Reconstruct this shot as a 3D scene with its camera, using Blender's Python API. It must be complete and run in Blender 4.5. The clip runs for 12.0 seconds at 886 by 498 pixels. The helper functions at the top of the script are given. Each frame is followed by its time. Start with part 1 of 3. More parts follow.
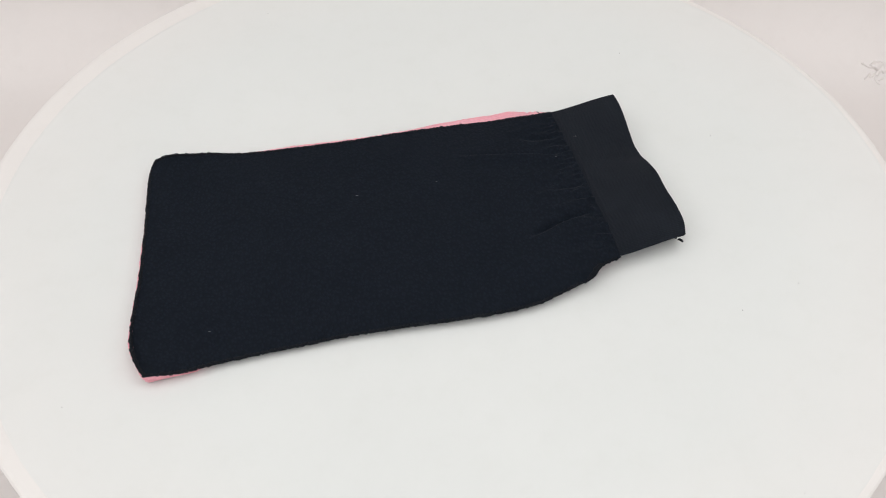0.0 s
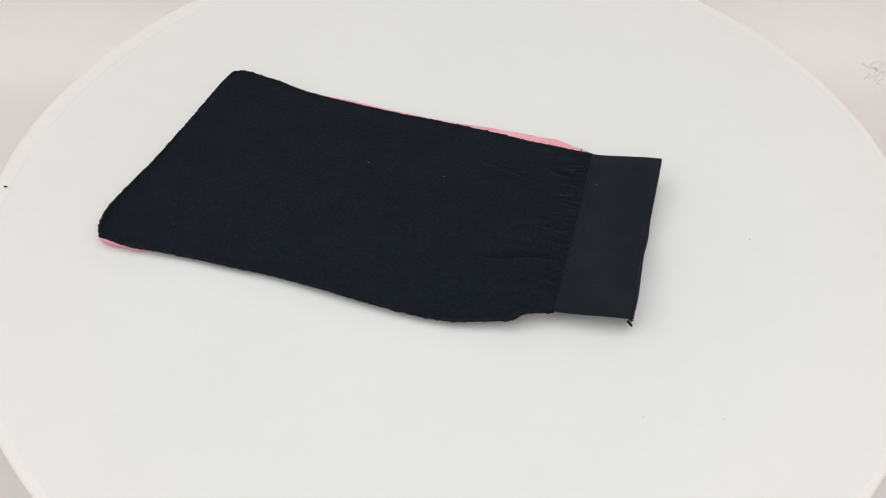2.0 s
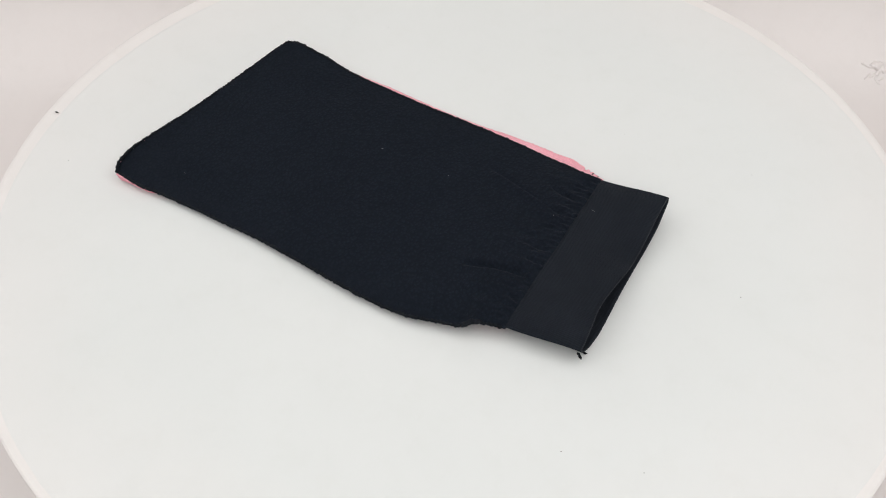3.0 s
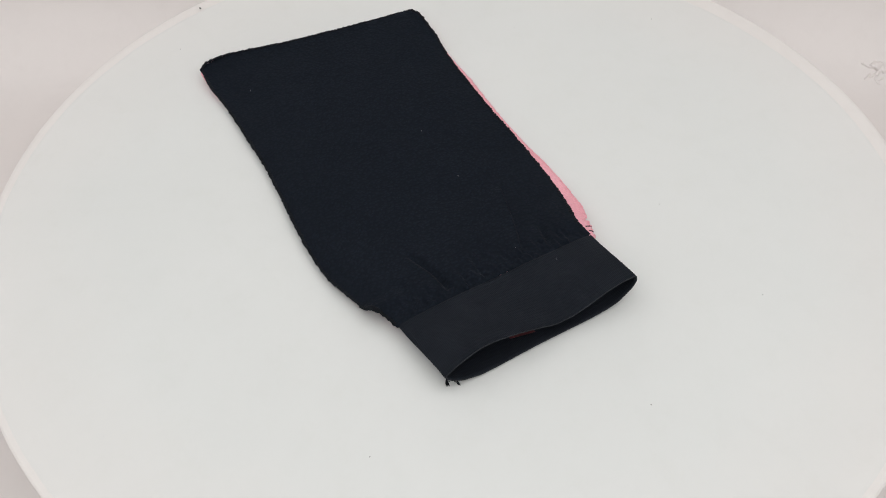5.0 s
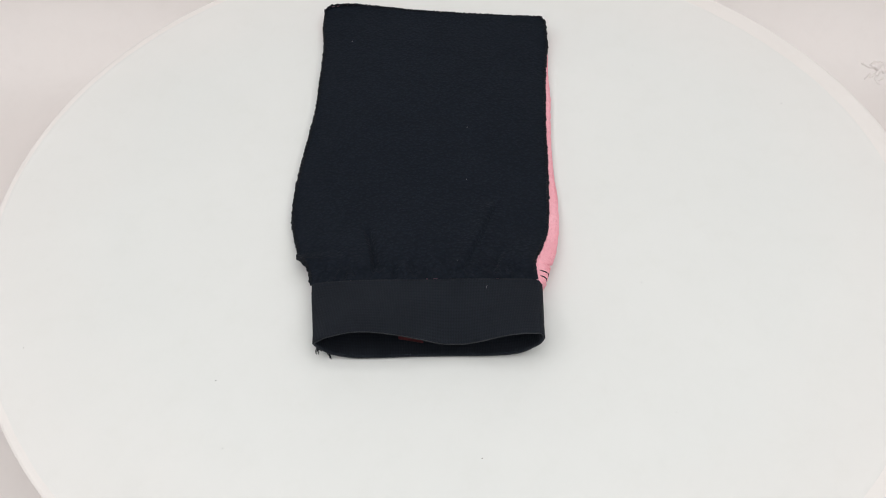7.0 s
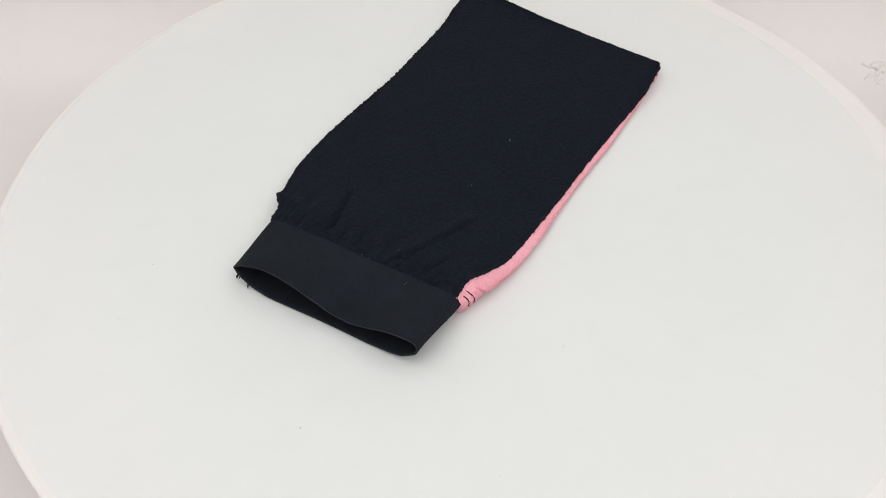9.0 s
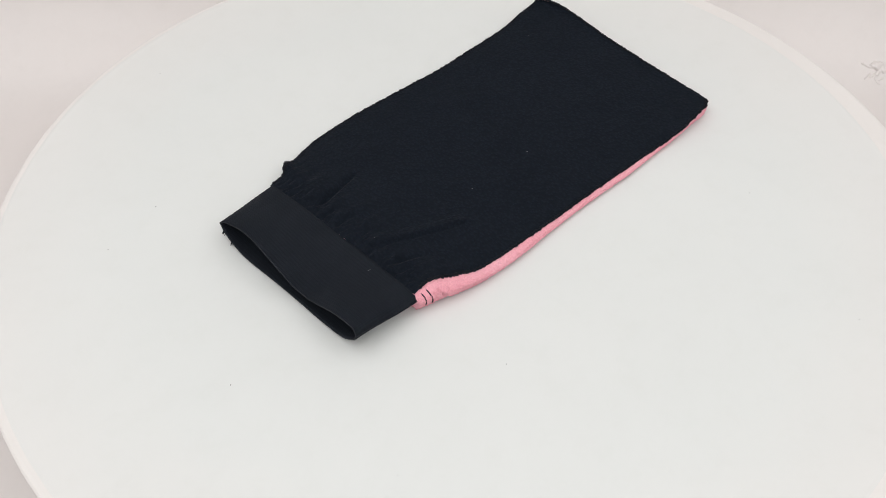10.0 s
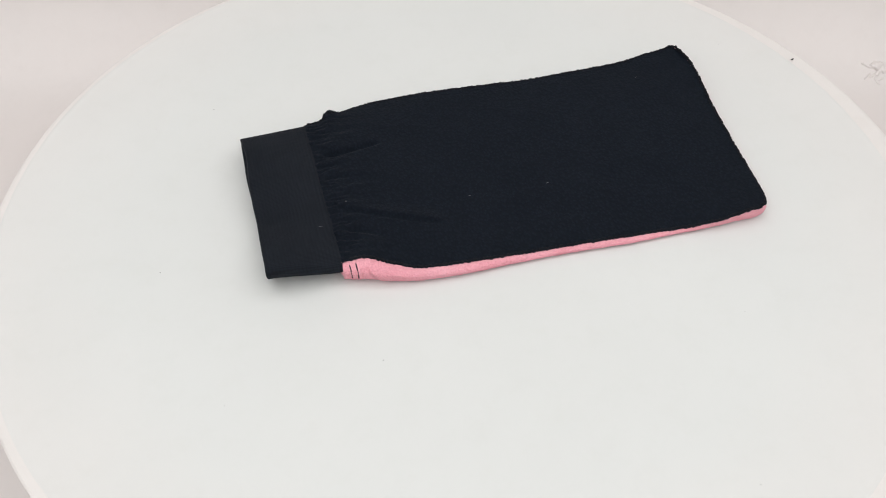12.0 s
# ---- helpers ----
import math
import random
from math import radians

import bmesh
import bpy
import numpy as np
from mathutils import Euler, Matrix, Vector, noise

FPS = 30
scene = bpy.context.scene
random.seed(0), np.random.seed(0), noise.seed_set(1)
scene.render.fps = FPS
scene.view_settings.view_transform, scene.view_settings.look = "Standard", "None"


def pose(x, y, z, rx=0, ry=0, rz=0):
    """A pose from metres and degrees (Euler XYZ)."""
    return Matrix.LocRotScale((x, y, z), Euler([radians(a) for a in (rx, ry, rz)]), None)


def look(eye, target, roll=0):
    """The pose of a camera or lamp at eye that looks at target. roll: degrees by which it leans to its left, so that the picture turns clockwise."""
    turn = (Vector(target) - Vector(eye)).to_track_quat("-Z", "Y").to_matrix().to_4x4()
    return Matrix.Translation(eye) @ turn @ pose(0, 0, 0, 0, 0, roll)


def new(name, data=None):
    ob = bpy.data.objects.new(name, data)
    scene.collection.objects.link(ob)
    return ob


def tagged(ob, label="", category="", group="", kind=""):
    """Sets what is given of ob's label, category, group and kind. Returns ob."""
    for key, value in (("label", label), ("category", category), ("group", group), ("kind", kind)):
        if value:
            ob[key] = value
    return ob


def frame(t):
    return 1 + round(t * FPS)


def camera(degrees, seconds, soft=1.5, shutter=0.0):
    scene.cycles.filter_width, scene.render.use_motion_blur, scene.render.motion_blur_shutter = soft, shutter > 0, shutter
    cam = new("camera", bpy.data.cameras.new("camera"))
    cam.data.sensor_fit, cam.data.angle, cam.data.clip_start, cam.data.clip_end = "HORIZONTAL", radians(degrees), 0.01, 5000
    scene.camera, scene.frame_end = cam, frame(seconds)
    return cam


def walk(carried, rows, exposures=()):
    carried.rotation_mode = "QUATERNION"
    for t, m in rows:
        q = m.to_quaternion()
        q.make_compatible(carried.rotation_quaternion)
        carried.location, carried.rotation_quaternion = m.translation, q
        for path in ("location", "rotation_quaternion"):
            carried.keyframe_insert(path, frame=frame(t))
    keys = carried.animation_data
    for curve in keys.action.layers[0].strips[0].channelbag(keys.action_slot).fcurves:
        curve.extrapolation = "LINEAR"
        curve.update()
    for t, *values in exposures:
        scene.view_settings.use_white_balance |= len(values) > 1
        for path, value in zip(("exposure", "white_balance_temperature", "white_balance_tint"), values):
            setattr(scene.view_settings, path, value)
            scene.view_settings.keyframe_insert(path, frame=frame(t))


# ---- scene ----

# ---------------------------------------------------------------- camera
cam = camera(52.63, 12.0, soft=1.0)
EYE = Vector((-0.00445, -0.27464, 0.27886))
AIM = EYE + Vector((0.0, math.cos(radians(48.76)), -math.sin(radians(48.76))))
walk(cam, [(0.0, look(EYE, AIM, -0.404)), (12.0, look(EYE, AIM, -0.404))],
     exposures=[(0.0, -0.02), (3.2, -0.02), (4.8, -0.12), (5.0, -0.18), (5.2, -0.22), (5.3, -0.13), (5.4, -0.07), (5.5, -0.05), (6.0, -0.03), (12.0, -0.03)])

# ---------------------------------------------------------------- light
world = bpy.data.worlds.new("world")
scene.world = world
world.use_nodes = True
world.node_tree.nodes["Background"].inputs[0].default_value = (0.9, 0.95, 1.0, 1.0)
world.node_tree.nodes["Background"].inputs[1].default_value = 0.05

LAMP_HEIGHT = 0.72
LAMP_Y, LAMP_W, LAMP_D = -0.29, 1.62, 1.14
lamp_data = bpy.data.lights.new("light_panel_glow", "AREA")
lamp_data.shape, lamp_data.size, lamp_data.size_y = "RECTANGLE", LAMP_W, LAMP_D
lamp_data.energy, lamp_data.color = 6.5, (0.972, 0.985, 0.992)
lamp = new("light_panel_glow", lamp_data)
lamp.matrix_world = pose(0.0, LAMP_Y, LAMP_HEIGHT - 0.012)

TABLE_Z = -0.085        # the sheet that the turntable stands on; the platter's top is z = 0
SWEEP_Y, SWEEP_R = 0.135, 0.10   # where the paper starts to curve up, and its radius
DEG_PER_S = 14.862      # the platter turns clockwise, seen from above


# ---------------------------------------------------------------- materials
def material(name, color, rough=0.8, spec=0.3):
    m = bpy.data.materials.new(name)
    m.use_nodes = True
    b = m.node_tree.nodes["Principled BSDF"]
    b.inputs["Base Color"].default_value = (*color, 1)
    b.inputs["Roughness"].default_value = rough
    b.inputs["Specular IOR Level"].default_value = spec
    return m, m.node_tree.nodes, m.node_tree.links, b


def coords(nodes, links, scale=(1, 1, 1)):
    tc = nodes.new("ShaderNodeTexCoord")
    mp = nodes.new("ShaderNodeMapping")
    mp.inputs["Scale"].default_value = scale
    links.new(tc.outputs["Object"], mp.inputs["Vector"])
    return mp.outputs["Vector"]


def grain(nodes, links, vec, scale, detail=3.0, rough=0.6):
    n = nodes.new("ShaderNodeTexNoise")
    n.inputs["Scale"].default_value = scale
    n.inputs["Detail"].default_value = detail
    n.inputs["Roughness"].default_value = rough
    links.new(vec, n.inputs["Vector"])
    return n.outputs["Fac"]


def tint(nodes, links, fac, low, high, lo=0.3, hi=0.7):
    r = nodes.new("ShaderNodeValToRGB")
    r.color_ramp.elements[0].position, r.color_ramp.elements[1].position = lo, hi
    r.color_ramp.elements[0].color, r.color_ramp.elements[1].color = (*low, 1), (*high, 1)
    links.new(fac, r.inputs[0])
    return r.outputs[0]


def relief(nodes, links, b, height, distance, strength=1.0, under=None):
    n = nodes.new("ShaderNodeBump")
    n.inputs["Distance"].default_value = distance
    n.inputs["Strength"].default_value = strength
    links.new(height, n.inputs["Height"])
    if under is not None:
        links.new(under, n.inputs["Normal"])
    links.new(n.outputs[0], b.inputs["Normal"])
    return n.outputs[0]


def blend(nodes, links, a, c, fac):
    n = nodes.new("ShaderNodeMix")
    n.data_type, n.blend_type = "RGBA", "MULTIPLY"
    n.inputs["Factor"].default_value = fac
    links.new(a, n.inputs["A"])
    links.new(c, n.inputs["B"])
    return n.outputs["Result"]


def painted_sheet(name, low, high, stain, rough=0.55, edge=None, spec=0.25):
    """Matt white board: faint clouds, faint scuffs, very fine tooth."""
    m, nodes, links, b = material(name, high, rough, spec)
    vec = coords(nodes, links)
    c = tint(nodes, links, grain(nodes, links, vec, 9.0, 4.0), low, high)
    s = tint(nodes, links, grain(nodes, links, vec, 75.0, 5.0, 0.7), stain, (1, 1, 1), 0.28, 0.5)
    c = blend(nodes, links, c, s, 1.0)
    if edge is not None:
        # slightly pinker and lighter towards its round rim, unevenly
        dist = nodes.new("ShaderNodeVectorMath")
        dist.operation = "LENGTH"
        links.new(vec, dist.inputs[0])
        uneven = nodes.new("ShaderNodeMath")
        uneven.operation = "MULTIPLY_ADD"
        links.new(grain(nodes, links, vec, 14.0, 3.0), uneven.inputs[0])
        uneven.inputs[1].default_value = 0.05
        links.new(dist.outputs["Value"], uneven.inputs[2])
        c = blend(nodes, links, c, tint(nodes, links, uneven.outputs[0], (1, 1, 1), edge, 0.165, 0.225), 1.0)
    links.new(c, b.inputs["Base Color"])
    first = relief(nodes, links, b, grain(nodes, links, vec, 1400.0, 2.0), 0.00003, 0.3)
    relief(nodes, links, b, grain(nodes, links, vec, 35.0, 3.0), 0.0004, 0.25, first)
    return m


def crepe():
    """Black crepe weave: pebbled grain along the length, gaps shaded in the colour, faint dusty lint."""
    m, nodes, links, b = material("black_crepe", (0.006, 0.008, 0.012), 0.95, 0.08)
    vec = coords(nodes, links)
    c = tint(nodes, links, grain(nodes, links, vec, 45.0, 4.0), (0.0079, 0.0108, 0.0164), (0.0089, 0.0120, 0.0181))
    pebble = coords(nodes, links, (1.0, 0.8, 1.0))
    warp = nodes.new("ShaderNodeVectorMath")
    warp.operation = "MULTIPLY_ADD"
    jit = nodes.new("ShaderNodeTexNoise")
    jit.inputs["Scale"].default_value = 300.0
    links.new(vec, jit.inputs["Vector"])
    links.new(jit.outputs["Color"], warp.inputs[0])
    warp.inputs[1].default_value = (0.0016, 0.0016, 0.0016)
    links.new(pebble, warp.inputs[2])
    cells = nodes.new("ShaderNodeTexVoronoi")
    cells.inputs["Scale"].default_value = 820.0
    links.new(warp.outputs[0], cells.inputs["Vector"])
    # pebble edges darkened by colour, since the bump alone shades too little
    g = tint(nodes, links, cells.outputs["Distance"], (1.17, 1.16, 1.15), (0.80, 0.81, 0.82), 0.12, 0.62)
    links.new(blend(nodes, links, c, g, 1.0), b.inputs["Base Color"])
    b.inputs["Sheen Weight"].default_value = 0.012
    b.inputs["Sheen Roughness"].default_value = 0.5
    first = relief(nodes, links, b, cells.outputs["Distance"], -0.0006, 0.5)
    relief(nodes, links, b, grain(nodes, links, vec, 420.0, 2.0), 0.0004, 0.25, first)
    return m


def knit(name, low, high, rough=0.85, spec=0.12, rib=None):
    """Ribbed elastic or yarn: fine warp threads across the ribs."""
    m, nodes, links, b = material(name, high, rough, spec)
    vec = coords(nodes, links)
    c = tint(nodes, links, grain(nodes, links, vec, 70.0, 4.0), low, high)
    w = nodes.new("ShaderNodeTexWave")
    w.wave_type, w.bands_direction = "BANDS", "Y"
    w.inputs["Scale"].default_value = 520.0
    w.inputs["Distortion"].default_value = 1.5
    links.new(vec, w.inputs["Vector"])
    t = tint(nodes, links, w.outputs["Fac"], (0.75, 0.75, 0.75), (1, 1, 1), 0.2, 0.8)
    c = blend(nodes, links, c, t, 1.0)
    if rib is not None:
        # woven ribs round the wrist, grooves shaded in the colour: (spacing, where one lies)
        r = nodes.new("ShaderNodeTexWave")
        r.wave_type, r.bands_direction = "BANDS", "X"
        r.inputs["Scale"].default_value = math.pi / (10 * rib[0])
        r.inputs["Phase Offset"].default_value = -(2 * math.pi * rib[1] / rib[0]) % (2 * math.pi)
        r.inputs["Distortion"].default_value = 0.5
        r.inputs["Detail Scale"].default_value = 2.0
        links.new(vec, r.inputs["Vector"])
        c = blend(nodes, links, c, tint(nodes, links, r.outputs["Fac"], (0.90, 0.90, 0.91), (1.04, 1.04, 1.04), 0.1, 0.75), 1.0)
    links.new(c, b.inputs["Base Color"])
    first = relief(nodes, links, b, w.outputs["Fac"], 0.00015, 0.5)
    relief(nodes, links, b, grain(nodes, links, vec, 900.0, 2.0), 0.0002, 0.5, first)
    return m


def terry():
    """Pink looped fleece."""
    m, nodes, links, b = material("pink_terry", (0.85, 0.36, 0.40), 0.95, 0.1)
    vec = coords(nodes, links)
    c = tint(nodes, links, grain(nodes, links, vec, 60.0, 4.0), (0.93, 0.395, 0.465), (0.96, 0.47, 0.54))
    g = tint(nodes, links, grain(nodes, links, vec, 1300.0, 2.0), (0.90, 0.84, 0.86), (1.0, 1.0, 1.0), 0.32, 0.62)
    links.new(blend(nodes, links, c, g, 1.0), b.inputs["Base Color"])
    b.inputs["Sheen Weight"].default_value = 0.25
    b.inputs["Sheen Roughness"].default_value = 0.6
    cells = nodes.new("ShaderNodeTexVoronoi")
    cells.inputs["Scale"].default_value = 1100.0
    links.new(vec, cells.inputs["Vector"])
    relief(nodes, links, b, cells.outputs["Distance"], 0.0006, 0.8)
    return m


def plain(name, color, rough=0.85):
    m, nodes, links, b = material(name, color, rough, 0.2)
    vec = coords(nodes, links)
    c = tint(nodes, links, grain(nodes, links, vec, 300.0, 3.0), tuple(0.8 * x for x in color), color)
    links.new(c, b.inputs["Base Color"])
    return m


M_SHEET = painted_sheet("white_board", (0.742, 0.753, 0.737), (0.764, 0.773, 0.758), (0.985, 0.985, 0.98), edge=(1.035, 1.005, 1.0))
M_PLATTER = painted_sheet("cream_lacquer", (0.805, 0.770, 0.745), (0.83, 0.792, 0.766), (0.98, 0.975, 0.97), 0.45)
M_TABLE = painted_sheet("white_paper", (0.77, 0.715, 0.693), (0.785, 0.73, 0.708), (0.98, 0.978, 0.976), 0.36, spec=1.0)
M_WALL = painted_sheet("white_fabric_wall", (0.87, 0.868, 0.868), (0.89, 0.888, 0.888), (0.985, 0.985, 0.985), 0.9)
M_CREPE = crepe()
M_CUFF = knit("black_elastic", (0.0110, 0.0138, 0.0192), (0.0142, 0.0175, 0.0238), rib=(0.0296 / 20.5, 0.1806))
M_YARN = knit("black_yarn", (0.008, 0.0095, 0.013), (0.012, 0.014, 0.018), 0.9, 0.15)
M_HEM = knit("charcoal_thread", (0.030, 0.032, 0.037), (0.044, 0.047, 0.053))
M_PINK = terry()
M_LABEL = plain("red_satin_label", (0.06, 0.009, 0.012), 0.6)
M_SPECK = plain("dark_dust", (0.16, 0.15, 0.14))
M_FLECK = plain("dark_husk", (0.09, 0.085, 0.08))
M_LINT = plain("pale_lint", (0.22, 0.22, 0.23))
M_METAL = plain("grey_metal", (0.4, 0.4, 0.41), 0.4)

glow, gn, gl, gb = material("lit_diffuser", (0.9, 0.9, 0.88), 0.6)
gb.inputs["Emission Color"].default_value = (0.995, 0.985, 0.97, 1)
gb.inputs["Emission Strength"].default_value = 0.15


# ---------------------------------------------------------------- small helpers
def mesh_from(name, verts, faces, mat, smooth=True):
    me = bpy.data.meshes.new(name)
    me.from_pydata([tuple(v) for v in verts], [], faces)
    me.validate()
    bm = bmesh.new()
    bm.from_mesh(me)
    bmesh.ops.recalc_face_normals(bm, faces=bm.faces)
    bm.to_mesh(me)
    bm.free()
    if smooth:
        me.polygons.foreach_set("use_smooth", [True] * len(me.polygons))
    me.materials.append(mat)
    return me


def part(name, me, parent, label=""):
    ob = new(name, me)
    ob.parent = parent
    if label:
        tagged(ob, label)
    return ob


def box(name, x0, x1, y0, y1, z0, z1, mat, bevel=0.0):
    bm = bmesh.new()
    bmesh.ops.create_cube(bm, size=1.0)
    for v in bm.verts:
        v.co = Vector(((x0 + x1) / 2 + v.co.x * (x1 - x0), (y0 + y1) / 2 + v.co.y * (y1 - y0), (z0 + z1) / 2 + v.co.z * (z1 - z0)))
    if bevel:
        bmesh.ops.bevel(bm, geom=list(bm.edges), offset=bevel, segments=3, affect="EDGES", profile=0.6)
    me = bpy.data.meshes.new(name)
    bm.to_mesh(me)
    bm.free()
    me.materials.append(mat)
    return me


def lathe(name, profile, mat, n=192, wobble=0.0, seed=0.0, oval=(0.0, 0.0)):
    """A turned solid from (radius, height) pairs, first and last on the axis; wobble makes its outline uneven."""
    verts, faces = [(0, 0, profile[0][1])], []
    rings = profile[1:-1]
    for r, z in rings:
        for i in range(n):
            a = 2 * math.pi * i / n
            k = r + wobble * (noise.noise((3 * math.cos(a) + seed, 3 * math.sin(a), 0.3)) + 0.35 * noise.noise((23 * math.cos(a), 23 * math.sin(a), seed)))
            k += oval[0] * math.cos(2 * a) + oval[1] * math.sin(2 * a)
            verts.append((k * math.cos(a), k * math.sin(a), z))
    verts.append((0, 0, profile[-1][1]))
    for i in range(n):
        j = (i + 1) % n
        faces.append((0, 1 + j, 1 + i))
        for k in range(len(rings) - 1):
            p, q = 1 + k * n, 1 + (k + 1) * n
            faces.append((p + i, p + j, q + j, q + i))
        last = 1 + (len(rings) - 1) * n
        faces.append((last + i, last + j, len(verts) - 1))
    me = mesh_from(name, verts, faces, mat, False)
    return me


def tube(points, radius, sides=6, verts=None, faces=None):
    """Adds a round thread along points to verts and faces."""
    verts = [] if verts is None else verts
    faces = [] if faces is None else faces
    base = len(verts)
    pts = [Vector(p) for p in points]
    for i, p in enumerate(pts):
        d = (pts[min(i + 1, len(pts) - 1)] - pts[max(i - 1, 0)]).normalized()
        a = d.cross(Vector((0.31, 0.2, 0.93))).normalized()
        c = d.cross(a)
        r = radius * (0.35 if i in (0, len(pts) - 1) else 1.0)
        for k in range(sides):
            t = 2 * math.pi * k / sides
            verts.append(p + r * (math.cos(t) * a + math.sin(t) * c))
    for i in range(len(pts) - 1):
        for k in range(sides):
            l = (k + 1) % sides
            faces.append((base + i * sides + k, base + i * sides + l, base + (i + 1) * sides + l, base + (i + 1) * sides + k))
    faces.append(tuple(base + k for k in range(sides)))
    faces.append(tuple(base + (len(pts) - 1) * sides + k for k in range(sides)))
    return verts, faces


def spline(knots):
    """A smooth monotone-limited curve through (x, y, ...) knots."""
    k = np.array(knots, float)
    x, y = k[:, 0], k[:, 1:]
    h = np.diff(x)[:, None]
    s = np.diff(y, axis=0) / h
    m = np.zeros_like(y)
    m[0], m[-1] = s[0], s[-1]
    both = s[:-1] * s[1:] > 0
    m[1:-1] = np.where(both, 2 * s[:-1] * s[1:] / np.where(both, s[:-1] + s[1:], 1), 0)

    def f(t):
        t = float(min(max(t, x[0]), x[-1]))
        i = int(min(max(np.searchsorted(x, t) - 1, 0), len(x) - 2))
        q, w = (t - x[i]) / (x[i + 1] - x[i]), x[i + 1] - x[i]
        r = (2 * q**3 - 3 * q**2 + 1) * y[i] + (q**3 - 2 * q**2 + q) * w * m[i] + (3 * q**2 - 2 * q**3) * y[i + 1] + (q**3 - q**2) * w * m[i + 1]
        return r if len(r) > 1 else float(r[0])

    return f


def smooth(a, b, t):
    t = min(max((t - a) / (b - a), 0.0), 1.0)
    return t * t * (3 - 2 * t)


# ---------------------------------------------------------------- the place
def build_booth():
    half, top, th = 0.95, LAMP_HEIGHT + 0.03, 0.02
    table = tagged(new("table", box("table", -half, half, -half, half, TABLE_Z - 0.03, TABLE_Z - 0.003, M_WALL)), "plain table under the white paper sweep", "table", kind="structure")
    # the paper lies on the table and curves up behind the turntable
    verts, faces, line = [], [], []
    for i in range(16):
        line.append((-half + 0.004 + i * (SWEEP_Y + half - 0.004) / 16, TABLE_Z))
    for i in range(25):
        a = radians(80) * i / 24
        line.append((SWEEP_Y + SWEEP_R * math.sin(a), TABLE_Z + SWEEP_R * (1 - math.cos(a))))
    y, z = line[-1]
    for i in range(1, 9):
        line.append((y + 0.05 * i / 8, z + 0.30 * i / 8))
    for dz in (0.0, -0.0015):
        for y, z in line:
            for j in range(41):
                x = -half + 0.004 + (2 * half - 0.008) * j / 40
                verts.append((x, y - dz * 0.3, z + dz + 0.0005 * noise.noise((x * 5, y * 5, 0.4))))
    n, m = 41, len(line)
    for k in (0, n * m):
        for i in range(m - 1):
            for j in range(n - 1):
                faces.append((k + i * n + j, k + i * n + j + 1, k + (i + 1) * n + j + 1, k + (i + 1) * n + j))
    tagged(new("backdrop", mesh_from("backdrop", verts, faces, M_TABLE)), "warm white paper sweep curving up behind the turntable", "backdrop", kind="structure")
    # unseen walls and ceiling, added to close the booth and bounce soft light
    for name, a in (("wall_north", (-half, half, half, half + th)), ("wall_south", (-half, half, -half - th, -half)),
                    ("wall_east", (half, half + th, -half, half)), ("wall_west", (-half - th, -half, -half, half))):
        tagged(new(name, box(name, *a, TABLE_Z - 0.03, top, M_WALL)), "plain white booth wall, unseen, added round the table to bounce light", "wall", kind="structure")
    tagged(new("ceiling", box("ceiling", -half, half, -half, half, top, top + th, M_WALL)), "plain white booth ceiling, unseen, added to bounce light", "ceiling", kind="structure")
    light = tagged(new("ceiling_light"), "oblong white light panel under the booth ceiling", "light panel")
    light.location = (0, LAMP_Y, LAMP_HEIGHT)
    w, d = LAMP_W / 2 + 0.01, LAMP_D / 2 + 0.01
    part("diffuser", box("diffuser", -w, w, -d, d, 0.0, 0.008, glow), light, "lit opal diffuser")
    for a in ((-w - 0.015, w + 0.015, d + 0.002, d + 0.015), (-w - 0.015, w + 0.015, -d - 0.015, -d - 0.002), (w + 0.002, w + 0.015, -d, d), (-w - 0.015, -w - 0.002, -d, d)):
        part("frame", box("frame", *a, -0.004, 0.03, M_METAL, 0.001), light, "grey metal frame")
    return table


def paper_z(y):
    d = min(max(y - SWEEP_Y, 0.0), SWEEP_R * 0.98)
    return TABLE_Z + SWEEP_R - math.sqrt(SWEEP_R**2 - d * d)


def build_crumple():
    """Small raised creases where the paper is torn and rubbed."""
    rng = random.Random(4)
    verts, faces = [], []
    for x, y, length, turn, r in ((0.2655, 0.1853, 0.010, -4, 0.0012), (0.2690, 0.1848, 0.005, 12, 0.0024), (0.2715, 0.1840, 0.006, 38, 0.0030), (0.2722, 0.1815, 0.009, 24, 0.0016), (0.2745, 0.1838, 0.007, -48, 0.0024),
                                  (0.2640, 0.1780, 0.006, 58, 0.0009), (0.2700, 0.1757, 0.007, -78, 0.0009), (0.2668, 0.1795, 0.007, 10, 0.0008), (0.2722, 0.1765, 0.005, 40, 0.0008)):
        a = radians(turn)
        pts = []
        for i in range(9):
            s = (i / 8 - 0.5) * length
            w = 0.16 * length * math.sin(3.0 * i / 8 + turn) + rng.uniform(-0.0003, 0.0003)
            pts.append((x + s * math.cos(a) - w * math.sin(a), y + s * math.sin(a) + w * math.cos(a), 0.0))
            pts[-1] = (pts[-1][0], pts[-1][1], paper_z(pts[-1][1]) - 0.45 * r)
        tube(pts, r, 8, verts, faces)
    tagged(new("paper_crease", mesh_from("paper_crease", verts, faces, M_TABLE)), "small crumpled raised creases in the white paper", "crease", kind="structure")


# ---------------------------------------------------------------- the turntable
PLATTER = Vector((-0.0050, 0.0034, 0.0))     # the platter is a little off its axis
SHEET_OFF = Vector((0.0036, -0.0026, 0.0))   # and its round top sheet a little off the platter


